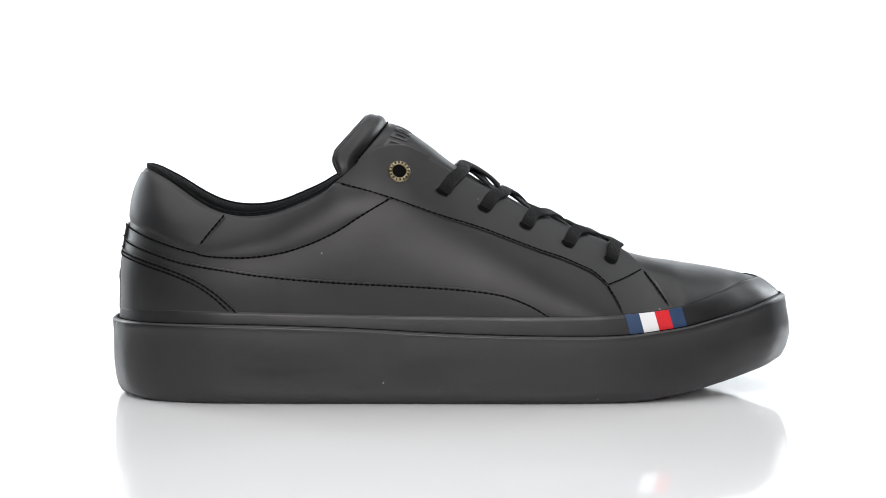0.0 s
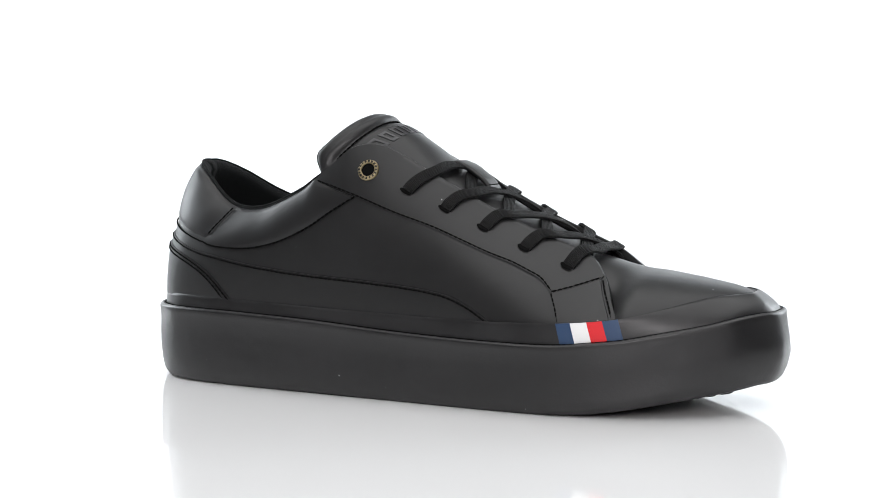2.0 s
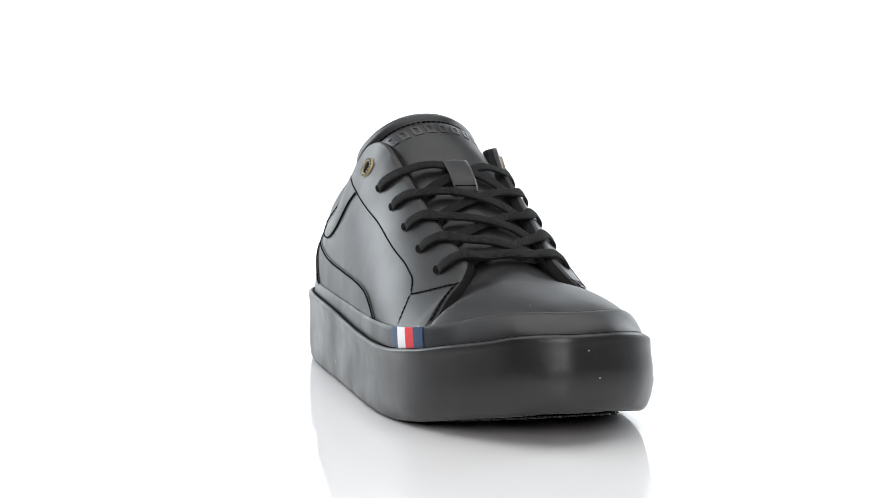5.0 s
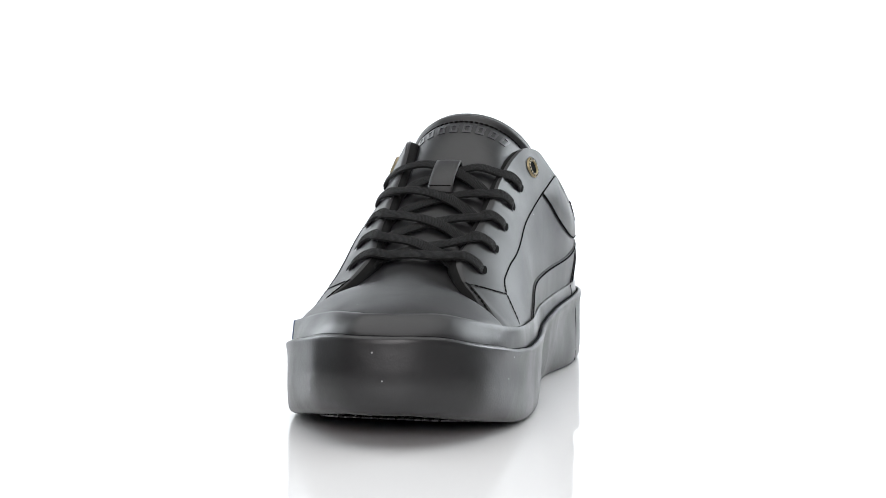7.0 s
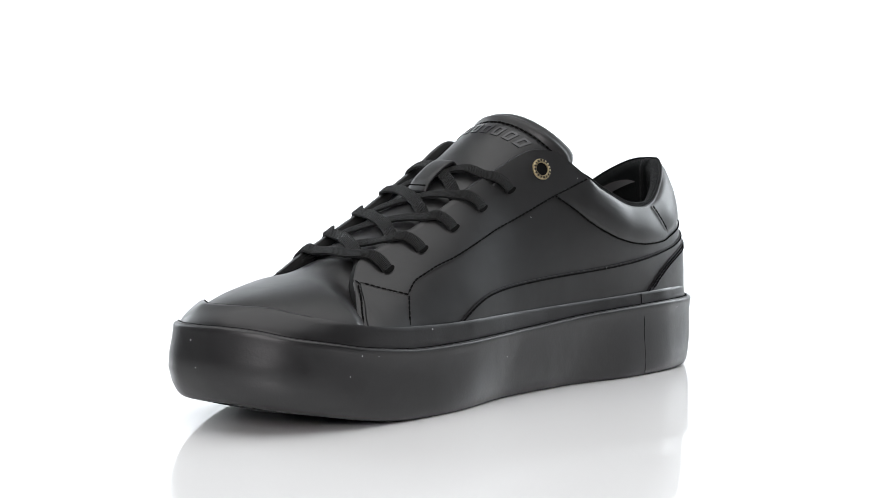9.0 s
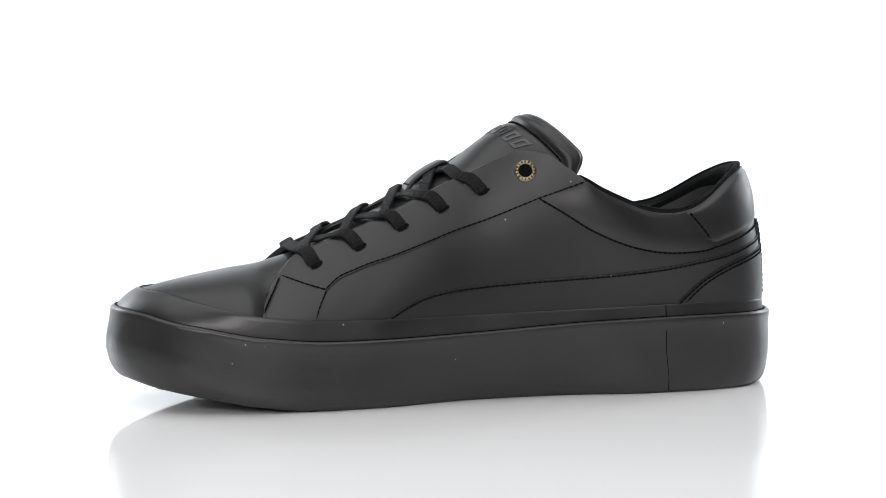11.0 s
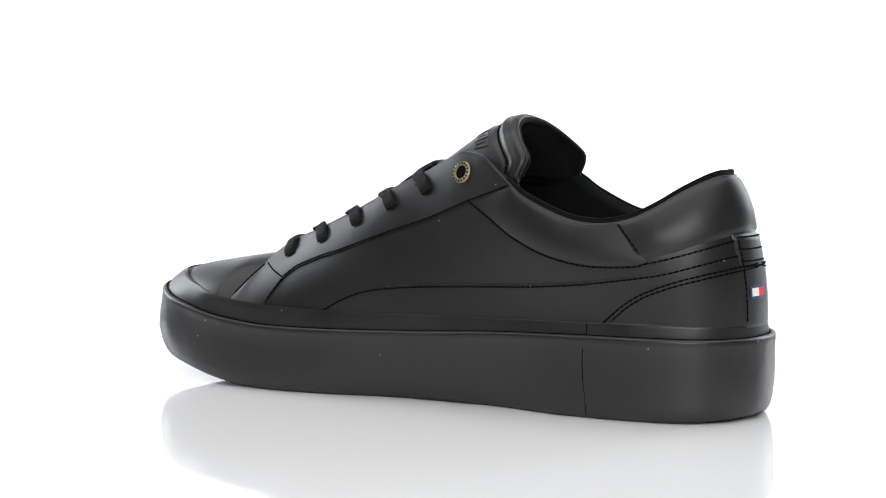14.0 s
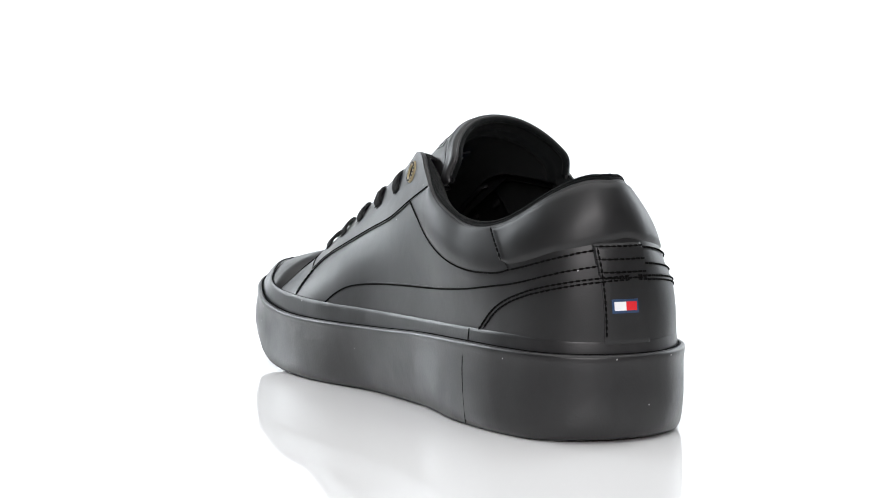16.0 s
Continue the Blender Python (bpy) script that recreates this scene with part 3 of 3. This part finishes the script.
def build_eyelets():
    for side in (-1, 1):
        c = on_side(side, -0.0243, 0.0981, 0.0005)
        s, w = locate(side, -0.0243, 0.0981)
        n = Vector(normal(side, s, w))
        q = n.to_track_quat("Z", "Y").to_matrix().to_4x4()
        prof = [(0.0029, -0.0008), (0.0029, 0.0006), (0.0031, 0.0010), (0.0035, 0.0011), (0.0042, 0.0009), (0.0047, 0.0006), (0.0049, 0.0000), (0.0049, -0.0008)]
        k = 48
        v = [(r * math.cos(a), r * math.sin(a), z) for a in np.arange(k) * 2 * math.pi / k for r, z in prof]
        me = oriented(mesh_from("eyelet", v, grid_faces(k, len(prof), loop_u=True), BRASS))
        eye = part("eyelet", me, sneaker, "antique brass ring eyelet")
        eye.matrix_local = Matrix.Translation(c) @ q
        disc = [(0, 0, 0.0003)] + [(0.00305 * math.cos(a), 0.00305 * math.sin(a), 0.0003) for a in np.arange(24) * math.pi / 12]
        part("eyelet_hole", mesh_from("eyelet_hole", disc, [(0, i + 1, (i + 1) % 24 + 1) for i in range(24)], GAP_DARK), eye)
        bars = bmesh.new()
        rnd = random.Random(5)
        for a in np.arange(16) * 2 * math.pi / 16:
            m = Matrix.Rotation(a, 4, "Z") @ Matrix.Translation((0.0039, 0, 0.0010)) @ Matrix.Diagonal((0.0010, rnd.uniform(0.0004, 0.0009), 0.0003, 1))
            bmesh.ops.create_cube(bars, size=1, matrix=m)
        me = bpy.data.meshes.new("engraving")
        bars.to_mesh(me)
        bars.free()
        me.materials.append(BRASS_DARK)
        part("engraving", me, eye, "dark engraved marks round the ring")


# ---- vamp, tongue ----
VAMP = [(0.040, 0.0735), (0.055, 0.0685), (0.072, 0.0630), (0.0889, 0.0584), (0.1017, 0.0563), (0.1172, 0.0537), (0.1301, 0.0511), (0.1385, 0.0480)]
TONGUE = [(0.072, 0.0628), (0.055, 0.0706), (0.0364, 0.0796), (0.0172, 0.0905), (0.0000, 0.1010), (-0.0103, 0.1090), (-0.0204, 0.1158), (-0.0288, 0.1195), (-0.0337, 0.1211)]


def build_vamp():
    """The toe box: a dome over the curve just inside the band's top edge."""
    edge = np.array([RING[i] + RING_IN[i] * (band_inset(i, 1.0) + 0.0012) for i in range(N_RING)])
    h = N_RING // 2
    tip = edge[h, 0] - 0.0002
    top = spline([p for p in VAMP if p[0] < tip - 0.006] + [(tip, float(band_z(tip)) - 0.0002)], 90)
    v, m = [], 45
    for x, z in top:
        lo = np.interp(x, edge[:h + 1, 0], edge[:h + 1, 1])
        hi = np.interp(-x, -edge[h:, 0], edge[h:, 1])
        foot_z = band_z(min(x + 0.003, 0.15)) - 0.0016
        for a in np.linspace(-1, 1, m):
            w = math.sin(a * math.pi / 2)
            arch = (1 - abs(w) ** 2.3) ** 0.8 if abs(w) < 1 else 0
            rear = 1 - smooth(0.084, 0.099, x)
            v.append((x, (lo + hi) / 2 + w * ((hi - lo) / 2 - 0.005 * rear), foot_z + max(z - foot_z, 0) * arch - 0.007 * rear * abs(w) ** 1.6))
    part("vamp", mesh_from("vamp", v, grid_faces(90, m), LEATHER), sneaker, "smooth matte black leather toe box")


TC = spline(TONGUE, 60)


def tongue_point(q, r, out=0.0):
    """A point of the tongue: q from the vamp to its upper end, r across from -1 to 1."""
    def raw(q, r):
        x, z = [np.interp(q, np.linspace(0, 1, 60), TC[:, k]) for k in (0, 1)]
        up = smooth(0.64, 1.0, q)
        hw = 0.0208 + 0.0089 * up
        a = r * math.pi / 2
        k = (1 - math.cos(a)) ** 1.05
        tuck = up * 0.009 * smooth(0.72, 1.0, abs(r))
        return np.array([x - (0.001 + 0.0235 * up) * k + tuck, 0.0008 - 0.0021 * up + hw * math.sin(a), z - (0.0065 + 0.0215 * up) * k])
    p = raw(q, r)
    e = 0.01
    n = np.cross(raw(min(1, q + e), r) - raw(max(0, q - e), r), raw(q, r + e) - raw(q, r - e))
    n /= np.linalg.norm(n)
    n = n if n[2] > 0 or abs(r) > 0.9 and n[1] * r > 0 else -n
    return p + n * out


def tongue_height(x, y):
    q = float(np.interp(-x, -TC[:, 0], np.linspace(0, 1, 60)))
    r = 2 / math.pi * math.asin(max(-0.99, min(0.99, y / 0.0212)))
    z = tongue_point(q, r)[2]
    return z if x < 0.066 else min(z, float(np.interp(x, [p[0] for p in VAMP], [p[1] for p in VAMP])) - 0.002 * (y / 0.02) ** 2)


def tucked(p):
    """The point kept inside the shoe's side where the tongue goes down behind the collar."""
    top = float(np.interp(p[0], [x for x, _ in EDGE_TOP], [z for _, z in EDGE_TOP]))
    if abs(p[1]) < 0.022 or not -0.060 < p[0] < 0.0 or p[2] > top + 0.012:
        return p
    side = 1 if p[1] > 0 else -1
    wall = abs(on_side(side, p[0], min(p[2], top - 0.0005), 0.0)[1]) - 0.0018 + 1.6 * max(0.0, p[2] - top)
    return np.array((p[0], side * min(abs(p[1]), wall), p[2]))


def build_tongue():
    qs, rs = np.concatenate([np.linspace(0, 0.9, 46)[:-1], np.linspace(0.9, 1, 15)]), np.linspace(-1, 1, 45)
    front = np.array([[tongue_point(q, r) for r in rs] for q in qs])
    n = np.array([[tongue_point(q, r, 1.0) for r in rs] for q in qs]) - front
    front = front + n * (0.0015 * np.sin(np.pi * np.clip((qs - 0.958) / 0.055, 0, 1)) - 0.0007 * np.exp(-((qs - 0.952) / 0.012) ** 2))[:, None, None]
    along = front[-1] - front[-6]
    along /= np.linalg.norm(along, axis=1)[:, None]
    thick = 0.0054
    fade = (1 - 0.75 * smooth(0.7, 1.0, np.abs(rs)))[:, None]
    rim = []
    for a in np.linspace(0, math.pi * 0.6, 8)[1:]:
        rim.append(front[-1] + along * (0.0042 * math.sin(a) * fade) - n[-1] * thick / 2 * (1 - math.cos(a)))
    grid = np.concatenate([front, np.array(rim)])
    v, f = list(grid.reshape(-1, 3)), grid_faces(len(grid), 45)
    # rounded side edges
    for col, sgn in ((0, -1), (44, 1)):
        base = len(v)
        edge, nn = front[:, col], n[:, col]
        out = edge - front[:, 1 if col == 0 else 43]
        out /= np.linalg.norm(out, axis=1)[:, None]
        rows = [edge + out * 0.0025 * math.sin(a) - nn * 0.003 * (1 - math.cos(a)) for a in np.linspace(0, math.pi, 7)]
        v += list(np.array(rows).reshape(-1, 3))
        f += grid_faces(7, 60, start=base)
    tongue = part("tongue", mesh_from("tongue", [tucked(p) for p in v], f, LEATHER), sneaker, "padded black leather tongue with a rolled upper edge")
    back = front - n * 0.0057
    back = np.concatenate([back[:-2], [rim[-1] - n[-1] * 0.0006 - along * 0.0012]])
    part("tongue_lining", mesh_from("tongue_lining", [tucked(p) for p in back.reshape(-1, 3)], grid_faces(59, 45), LINING), tongue, "black textile tongue lining")
    edge = rim[-1] - along * 0.0004
    part("tongue_binding", mesh_from("tongue_binding", *tube(edge[2:-2], 0.0014, 8), LINING), tongue, "fuzzy black textile edge")
    part("tongue_piping", mesh_from("tongue_piping", *tube(rim[-2][2:-2] + n[-1][2:-2] * 0.0003, 0.0006, 6), LEATHER), tongue, "fine folded leather edge of the tongue")
    line = [tongue_point(0.953, r, -0.0003) for r in np.linspace(-0.95, 0.95, 60)]
    part("stitching", stitch_mesh("stitching", line), tongue)
    n_at = lambda q, r, o: tongue_point(q, r) - (tongue_point(q, r, 1.0) - tongue_point(q, r)) * o

    def patch(name, q0, q1, r0, r1, depth, mat, label):
        v = [n_at(q, r, d) for d in (depth, depth - 0.0004) for q in np.linspace(q0, q1, 5) for r in np.linspace(r0, r1, 8)]
        f = grid_faces(5, 8) + grid_faces(5, 8, start=40)
        return part(name, mesh_from(name, v, f, mat), tongue, label)

    patch("size_label", 0.70, 0.86, 0.02, 0.40, 0.0074, NAVY_CLOTH, "dark printed label inside the tongue")
    for q, r0, r1 in ((0.835, 0.06, 0.36), (0.795, 0.10, 0.30), (0.765, 0.08, 0.34), (0.735, 0.10, 0.24)):
        patch("label_line", q - 0.006, q + 0.006, r0, r1, 0.0080, LABEL_INK, "faint grey line of print")
    # raised plain marks in place of the lettering
    for k in range(8):
        r = -0.50 + k * 1.0 / 7
        q = 0.885
        mv, mf = [], []
        for a0, a1, b0, b1 in ((-1, -0.45, -1, 1), (0.45, 1, -1, 1), (-0.45, 0.45, -1, -0.62), (-0.45, 0.45, 0.62, 1)):
            base = len(mv)
            for o in (0.00032, -0.0004):
                mv += [tongue_point(q + b * 0.029, r + a * 0.046, o) for a in np.linspace(a0, a1, 3) for b in np.linspace(b0, b1, 3)]
            rr = (0, 3, 6, 7, 8, 5, 2, 1)
            mf += grid_faces(3, 3, start=base) + [(base + rr[i], base + rr[(i + 1) % 8], base + 9 + rr[(i + 1) % 8], base + 9 + rr[i]) for i in range(8)]
        pts, f = mv, mf
        part("mark", sharp(oriented(mesh_from("mark", pts, f, EMBOSS)), 40), tongue, "raised glossy grey mark")


def build_lining():
    """Dark textile inside the ankle opening, and the footbed."""
    cols = [(-1, s) for s in S_OF[::-1] if s < 0.62] + [(1, s) for s in S_OF[1:] if s < 0.62]
    v, m = [], 16
    for side, s in cols:
        n = normal(side, max(s, 0.006), 0.95)
        if s < 0.004:
            n = np.array((-1.0, 0, 0.1))
        top = surf(side, s, 1.0)
        thin = 1 - 0.6 * smooth(0.40, 0.5, s)
        rise = 0.0021 * (1 - smooth(0.36, 0.42, s))
        for a, b in ((-0.0009, -0.0012), (-0.0010, rise * 0.7), (-0.0024, rise), (-0.0046, rise * 0.5)):
            v.append(top + n * a * (thin if a < -0.002 else 1) + np.array((0, 0, b)))
        for j in range(m - 4):
            w = 0.96 - 0.9 * j / (m - 5)
            p = surf(side, s, w)
            depth = -0.0062 * thin - 0.001
            v.append(p + np.array((n[0], n[1], 0)) * depth)
    part("lining", mesh_from("lining", v, grid_faces(len(cols), m), LINING), sneaker, "black textile ankle lining")
    lip = []
    for side, s in cols:
        if s < 0.40:
            n = normal(side, max(s, 0.006), 0.95) if s >= 0.004 else np.array((-1.0, 0, 0.1))
            lip.append(surf(side, s, 1.0) + n * -0.0016 + np.array((0, 0, 0.0021 * (1 - smooth(0.36, 0.42, s)))))
    part("collar_piping", mesh_from("collar_piping", *tube(lip, 0.0006, 6), LINING), sneaker, "fuzzy black textile edge of the lining")
    p = ring(0.010, 0.0355)
    part("footbed", mesh_from("footbed", p, [tuple(range(N_RING))], LINING), sneaker, "black textile footbed")


# ---- laces ----
HOLES = [(-0.0050, 0.0900), (0.0130, 0.0828), (0.0310, 0.0752), (0.0495, 0.0672), (0.0682, 0.0600)]


def ribbon(name, path, across, width, thick):
    """A flat woven band along a path; across gives its width direction at each point."""
    p = spline(path, 40)
    ac = np.stack([np.interp(np.linspace(0, len(across) - 1, 40), range(len(across)), np.array(across)[:, k]) for k in range(3)], 1)
    t = np.gradient(p, axis=0)
    t /= np.linalg.norm(t, axis=1)[:, None]
    ac = ac - t * np.sum(ac * t, 1)[:, None]
    ac /= np.linalg.norm(ac, axis=1)[:, None]
    n = np.cross(t, ac)
    sec = []
    for k in range(14):
        a = 2 * math.pi * k / 14
        c, s = math.cos(a), math.sin(a)
        sec.append((math.copysign(abs(c) ** 0.45, c) * width / 2, math.copysign(abs(s) ** 0.6, s) * thick / 2))
    v = [p[i] + ac[i] * a + n[i] * b for i in range(40) for a, b in sec]
    f = grid_faces(40, 14, loop_v=True) + [tuple(range(14))[::-1], tuple(range(39 * 14, 40 * 14))]
    me = oriented(mesh_from(name, v, f, LACE))
    uv = me.uv_layers.new(name="UVMap")
    run = np.r_[0, np.cumsum(np.linalg.norm(np.diff(p, axis=0), axis=1))]
    co = np.array([q.co for q in me.vertices])
    for loop in me.loops:
        d = np.linalg.norm(p - co[loop.vertex_index], axis=1)
        i = int(np.argmin(d))
        uv.data[loop.index].uv = (float(np.dot(co[loop.vertex_index] - p[i], ac[i])) / width + 0.5, float(run[i]))
    return me


def top_edge(x, side):
    return surf(side, float(np.interp(x, TOPS[150:, 0], S_OF[150:])), 1.0)


def build_laces():
    rnd = random.Random(3)
    fwd = np.array((0.88, 0, -0.46))
    lace = new("shoelace")
    lace.parent = sneaker
    tagged(lace, "flat black woven shoelace threaded in five rows")
    def start(side, hx, hz, step=0.0085):
        """Out of the hole, up the lacing panel and over its edge."""
        return [on_side(side, hx - 0.0012, hz - 0.0016, -0.0020), on_side(side, hx, hz, 0.0014), on_side(side, hx + 0.41 * step, hz + 0.0040, 0.0017),
                top_edge(hx + step, side) + np.array((0, -side * 0.0008, 0.0016 if side < 0 else 0.0010))]

    def over(x, y, lift):
        return np.array([x, 0.0012 + y, tongue_height(x, y) + lift])

    for k, (hx, hz) in enumerate(HOLES):
        for side in (-1, 1):
            slot = [on_side(side, hx - 0.0012 + a, hz - 0.0016 + b, 0.0012) for a, b in
                    [(0.0029 * math.cos(t) * 0.88 + 0.0009 * math.sin(t) * 0.46, -0.0029 * math.cos(t) * 0.46 + 0.0009 * math.sin(t) * 0.88 + 0.0006) for t in np.arange(20) * math.pi / 10]]
            part("lace_hole", mesh_from("lace_hole", slot, [tuple(range(20))], GAP_DARK), sneaker)
        x = hx + 0.0100
        if k == 4:
            x = hx + 0.0050
            path = start(-1, hx, hz, 0.0042) + [over(x, -0.010, 0.0034), over(x, 0, 0.0034), over(x, 0.010, 0.0034)] + start(1, hx, hz, 0.0042)[::-1]
            part("lace_strand", ribbon("lace_strand", path, [fwd] * len(path), 0.0058, 0.0016), lace)
            continue
        nx = HOLES[k + 1][0] + 0.0060
        for side in (-1, 1):
            lift = 0.0036 if side < 0 else 0.0020
            j = rnd.uniform(-0.0007, 0.0007)
            path = start(side, hx, hz) + [over(x + 0.0006 + j, side * 0.0125, 0.0040 if side < 0 else 0.0030), over(x + (nx - x) * 0.28 + j, side * 0.003, lift), over(x + (nx - x) * 0.62, -side * 0.009, lift * 0.8),
                                          over(x + (nx - x) * 0.9, -side * 0.0170, 0.0016), top_edge(nx, -side) + np.array((0, side * 0.0012, -0.0046))]
            d = np.cross((0.46, 0, 0.88), path[7] - path[5])
            d /= np.linalg.norm(d)
            d = d if d[0] > 0 else -d
            ac = [fwd] * 4 + [fwd * 0.85 + d * 0.15, fwd * 0.4 + d * 0.6, d, d, d]
            part("lace_strand", ribbon("lace_strand", path, ac, 0.0056, 0.0015), lace)


def build_loop():
    """The leather keeper on the tongue that holds the uppermost row."""
    path = [(0.0026, 0.0004), (0.0042, 0.0032), (0.0090, 0.0045), (0.0140, 0.0045), (0.0187, 0.0036), (0.0212, 0.0017), (0.0218, 0.0005)]
    pts = [np.array((x, 0, tongue_height(x, 0) + h)) for x, h in path]
    p = spline(pts, 24)
    t = np.gradient(p, axis=0)
    t /= np.linalg.norm(t, axis=1)[:, None]
    n = np.cross(t, (0, 1, 0))
    n = np.where((n[:, 2] > 0)[:, None], n, -n)
    v = []
    for i in range(24):
        for y, h in ((-0.0056, 0.0), (-0.0053, 0.0007), (-0.0035, 0.0009), (0, 0.0010), (0.0035, 0.0009), (0.0053, 0.0007), (0.0056, 0), (0.0052, -0.0010), (-0.0052, -0.0010)):
            v.append(p[i] + np.array((0, y, 0)) + n[i] * h)
    f = grid_faces(24, 9, loop_v=True) + [tuple(range(9)), tuple(range(23 * 9, 24 * 9))]
    keeper = part("lace_keeper", oriented(mesh_from("lace_keeper", v, f, LEATHER)), sneaker, "small black leather lace keeper on the tongue")
    line = [p[20] + n[20] * 0.001 + np.array((0, y, 0)) for y in np.linspace(-0.005, 0.005, 12)]
    part("stitching", stitch_mesh("stitching", line, 0.0013, 0.0006, 0.00028), keeper)


def build_tread():
    """Zigzag ribs under the lifted toe."""
    for x0 in np.arange(0.080, 0.137, 0.0052):
        lo = float(np.interp(x0, RING[:N_RING // 2, 0], RING[:N_RING // 2, 1])) + 0.014
        hi = float(np.interp(-x0, -RING[N_RING // 2:, 0], RING[N_RING // 2:, 1])) - 0.014
        v, n = [], 25
        for k in range(n):
            y = lo + (hi - lo) * k / (n - 1)
            x = x0 + (0.0012 if k % 2 else -0.0012)
            z = float(base_z(x))
            for dx, dz in ((-0.0013, 0.0004), (-0.0009, -0.0003), (0.0009, -0.0003), (0.0013, 0.0004)):
                v.append((x + dx, y, z + dz))
        f = grid_faces(n, 4) + [(0, 1, 2, 3), tuple(range(4 * n - 4, 4 * n))]
        part("tread_rib", oriented(mesh_from("tread_rib", v, f, RUBBER, True)), sneaker)


def build_seam():
    """The vertical joint of the sole on its inner side."""
    x = -0.0885
    q = int(round(ring_at(x, 1)))
    zt, zb = rim_z(x), base_z(x)
    pts = [np.array([0.0008 * math.sin(5 * u), 0, 0]) + np.array([*(RING[q] + RING_IN[q] * (0.0001 + 0.0006 * WOB[q] * math.sin(math.pi * u) + 0.0007 * u ** 6 + ARCH[q] * u ** 1.5)), zt + (zb - zt) * u]) for u in np.linspace(0.03, 0.96, 20)]
    pts = [band_point(q, g, 0.0001) for g in np.linspace(0.95, 0.1, 6)] + pts
    v, f = tube(pts, 0.00021, 6)
    part("sole_joint", mesh_from("sole_joint", v, f, GAP_DARK), sneaker, "fine vertical joint in the rubber")


build_sole()
build_band()
build_creases()
build_flag()
build_quarters()
build_binding()
build_panels()
build_vamp()
build_tongue()
build_lining()
build_stitching()
build_eyelets()
build_heel_tab()
build_laces()
build_loop()
build_seam()
build_tread()


def motions():
    """The shoe turns on its table at an even pace."""
    turn = [(0.0, 2.96), (1.0, -11.99), (2.0, -27.04), (3.0, -42.29), (4.3, -62.3), (5.5, -80.78), (6.5, -96.13), (7.5, -111.42), (8.5, -126.7), (9.5, -141.95),
            (10.5, -157.15), (11.5, -172.4), (12.5, -187.76), (13.5, -203.25), (14.5, -218.77), (15.25, -230.37), (16.0, -241.95)]
    walk(sneaker, [(t, pose(0, 0, 0, 0, 0, a)) for t, a in turn])


motions()
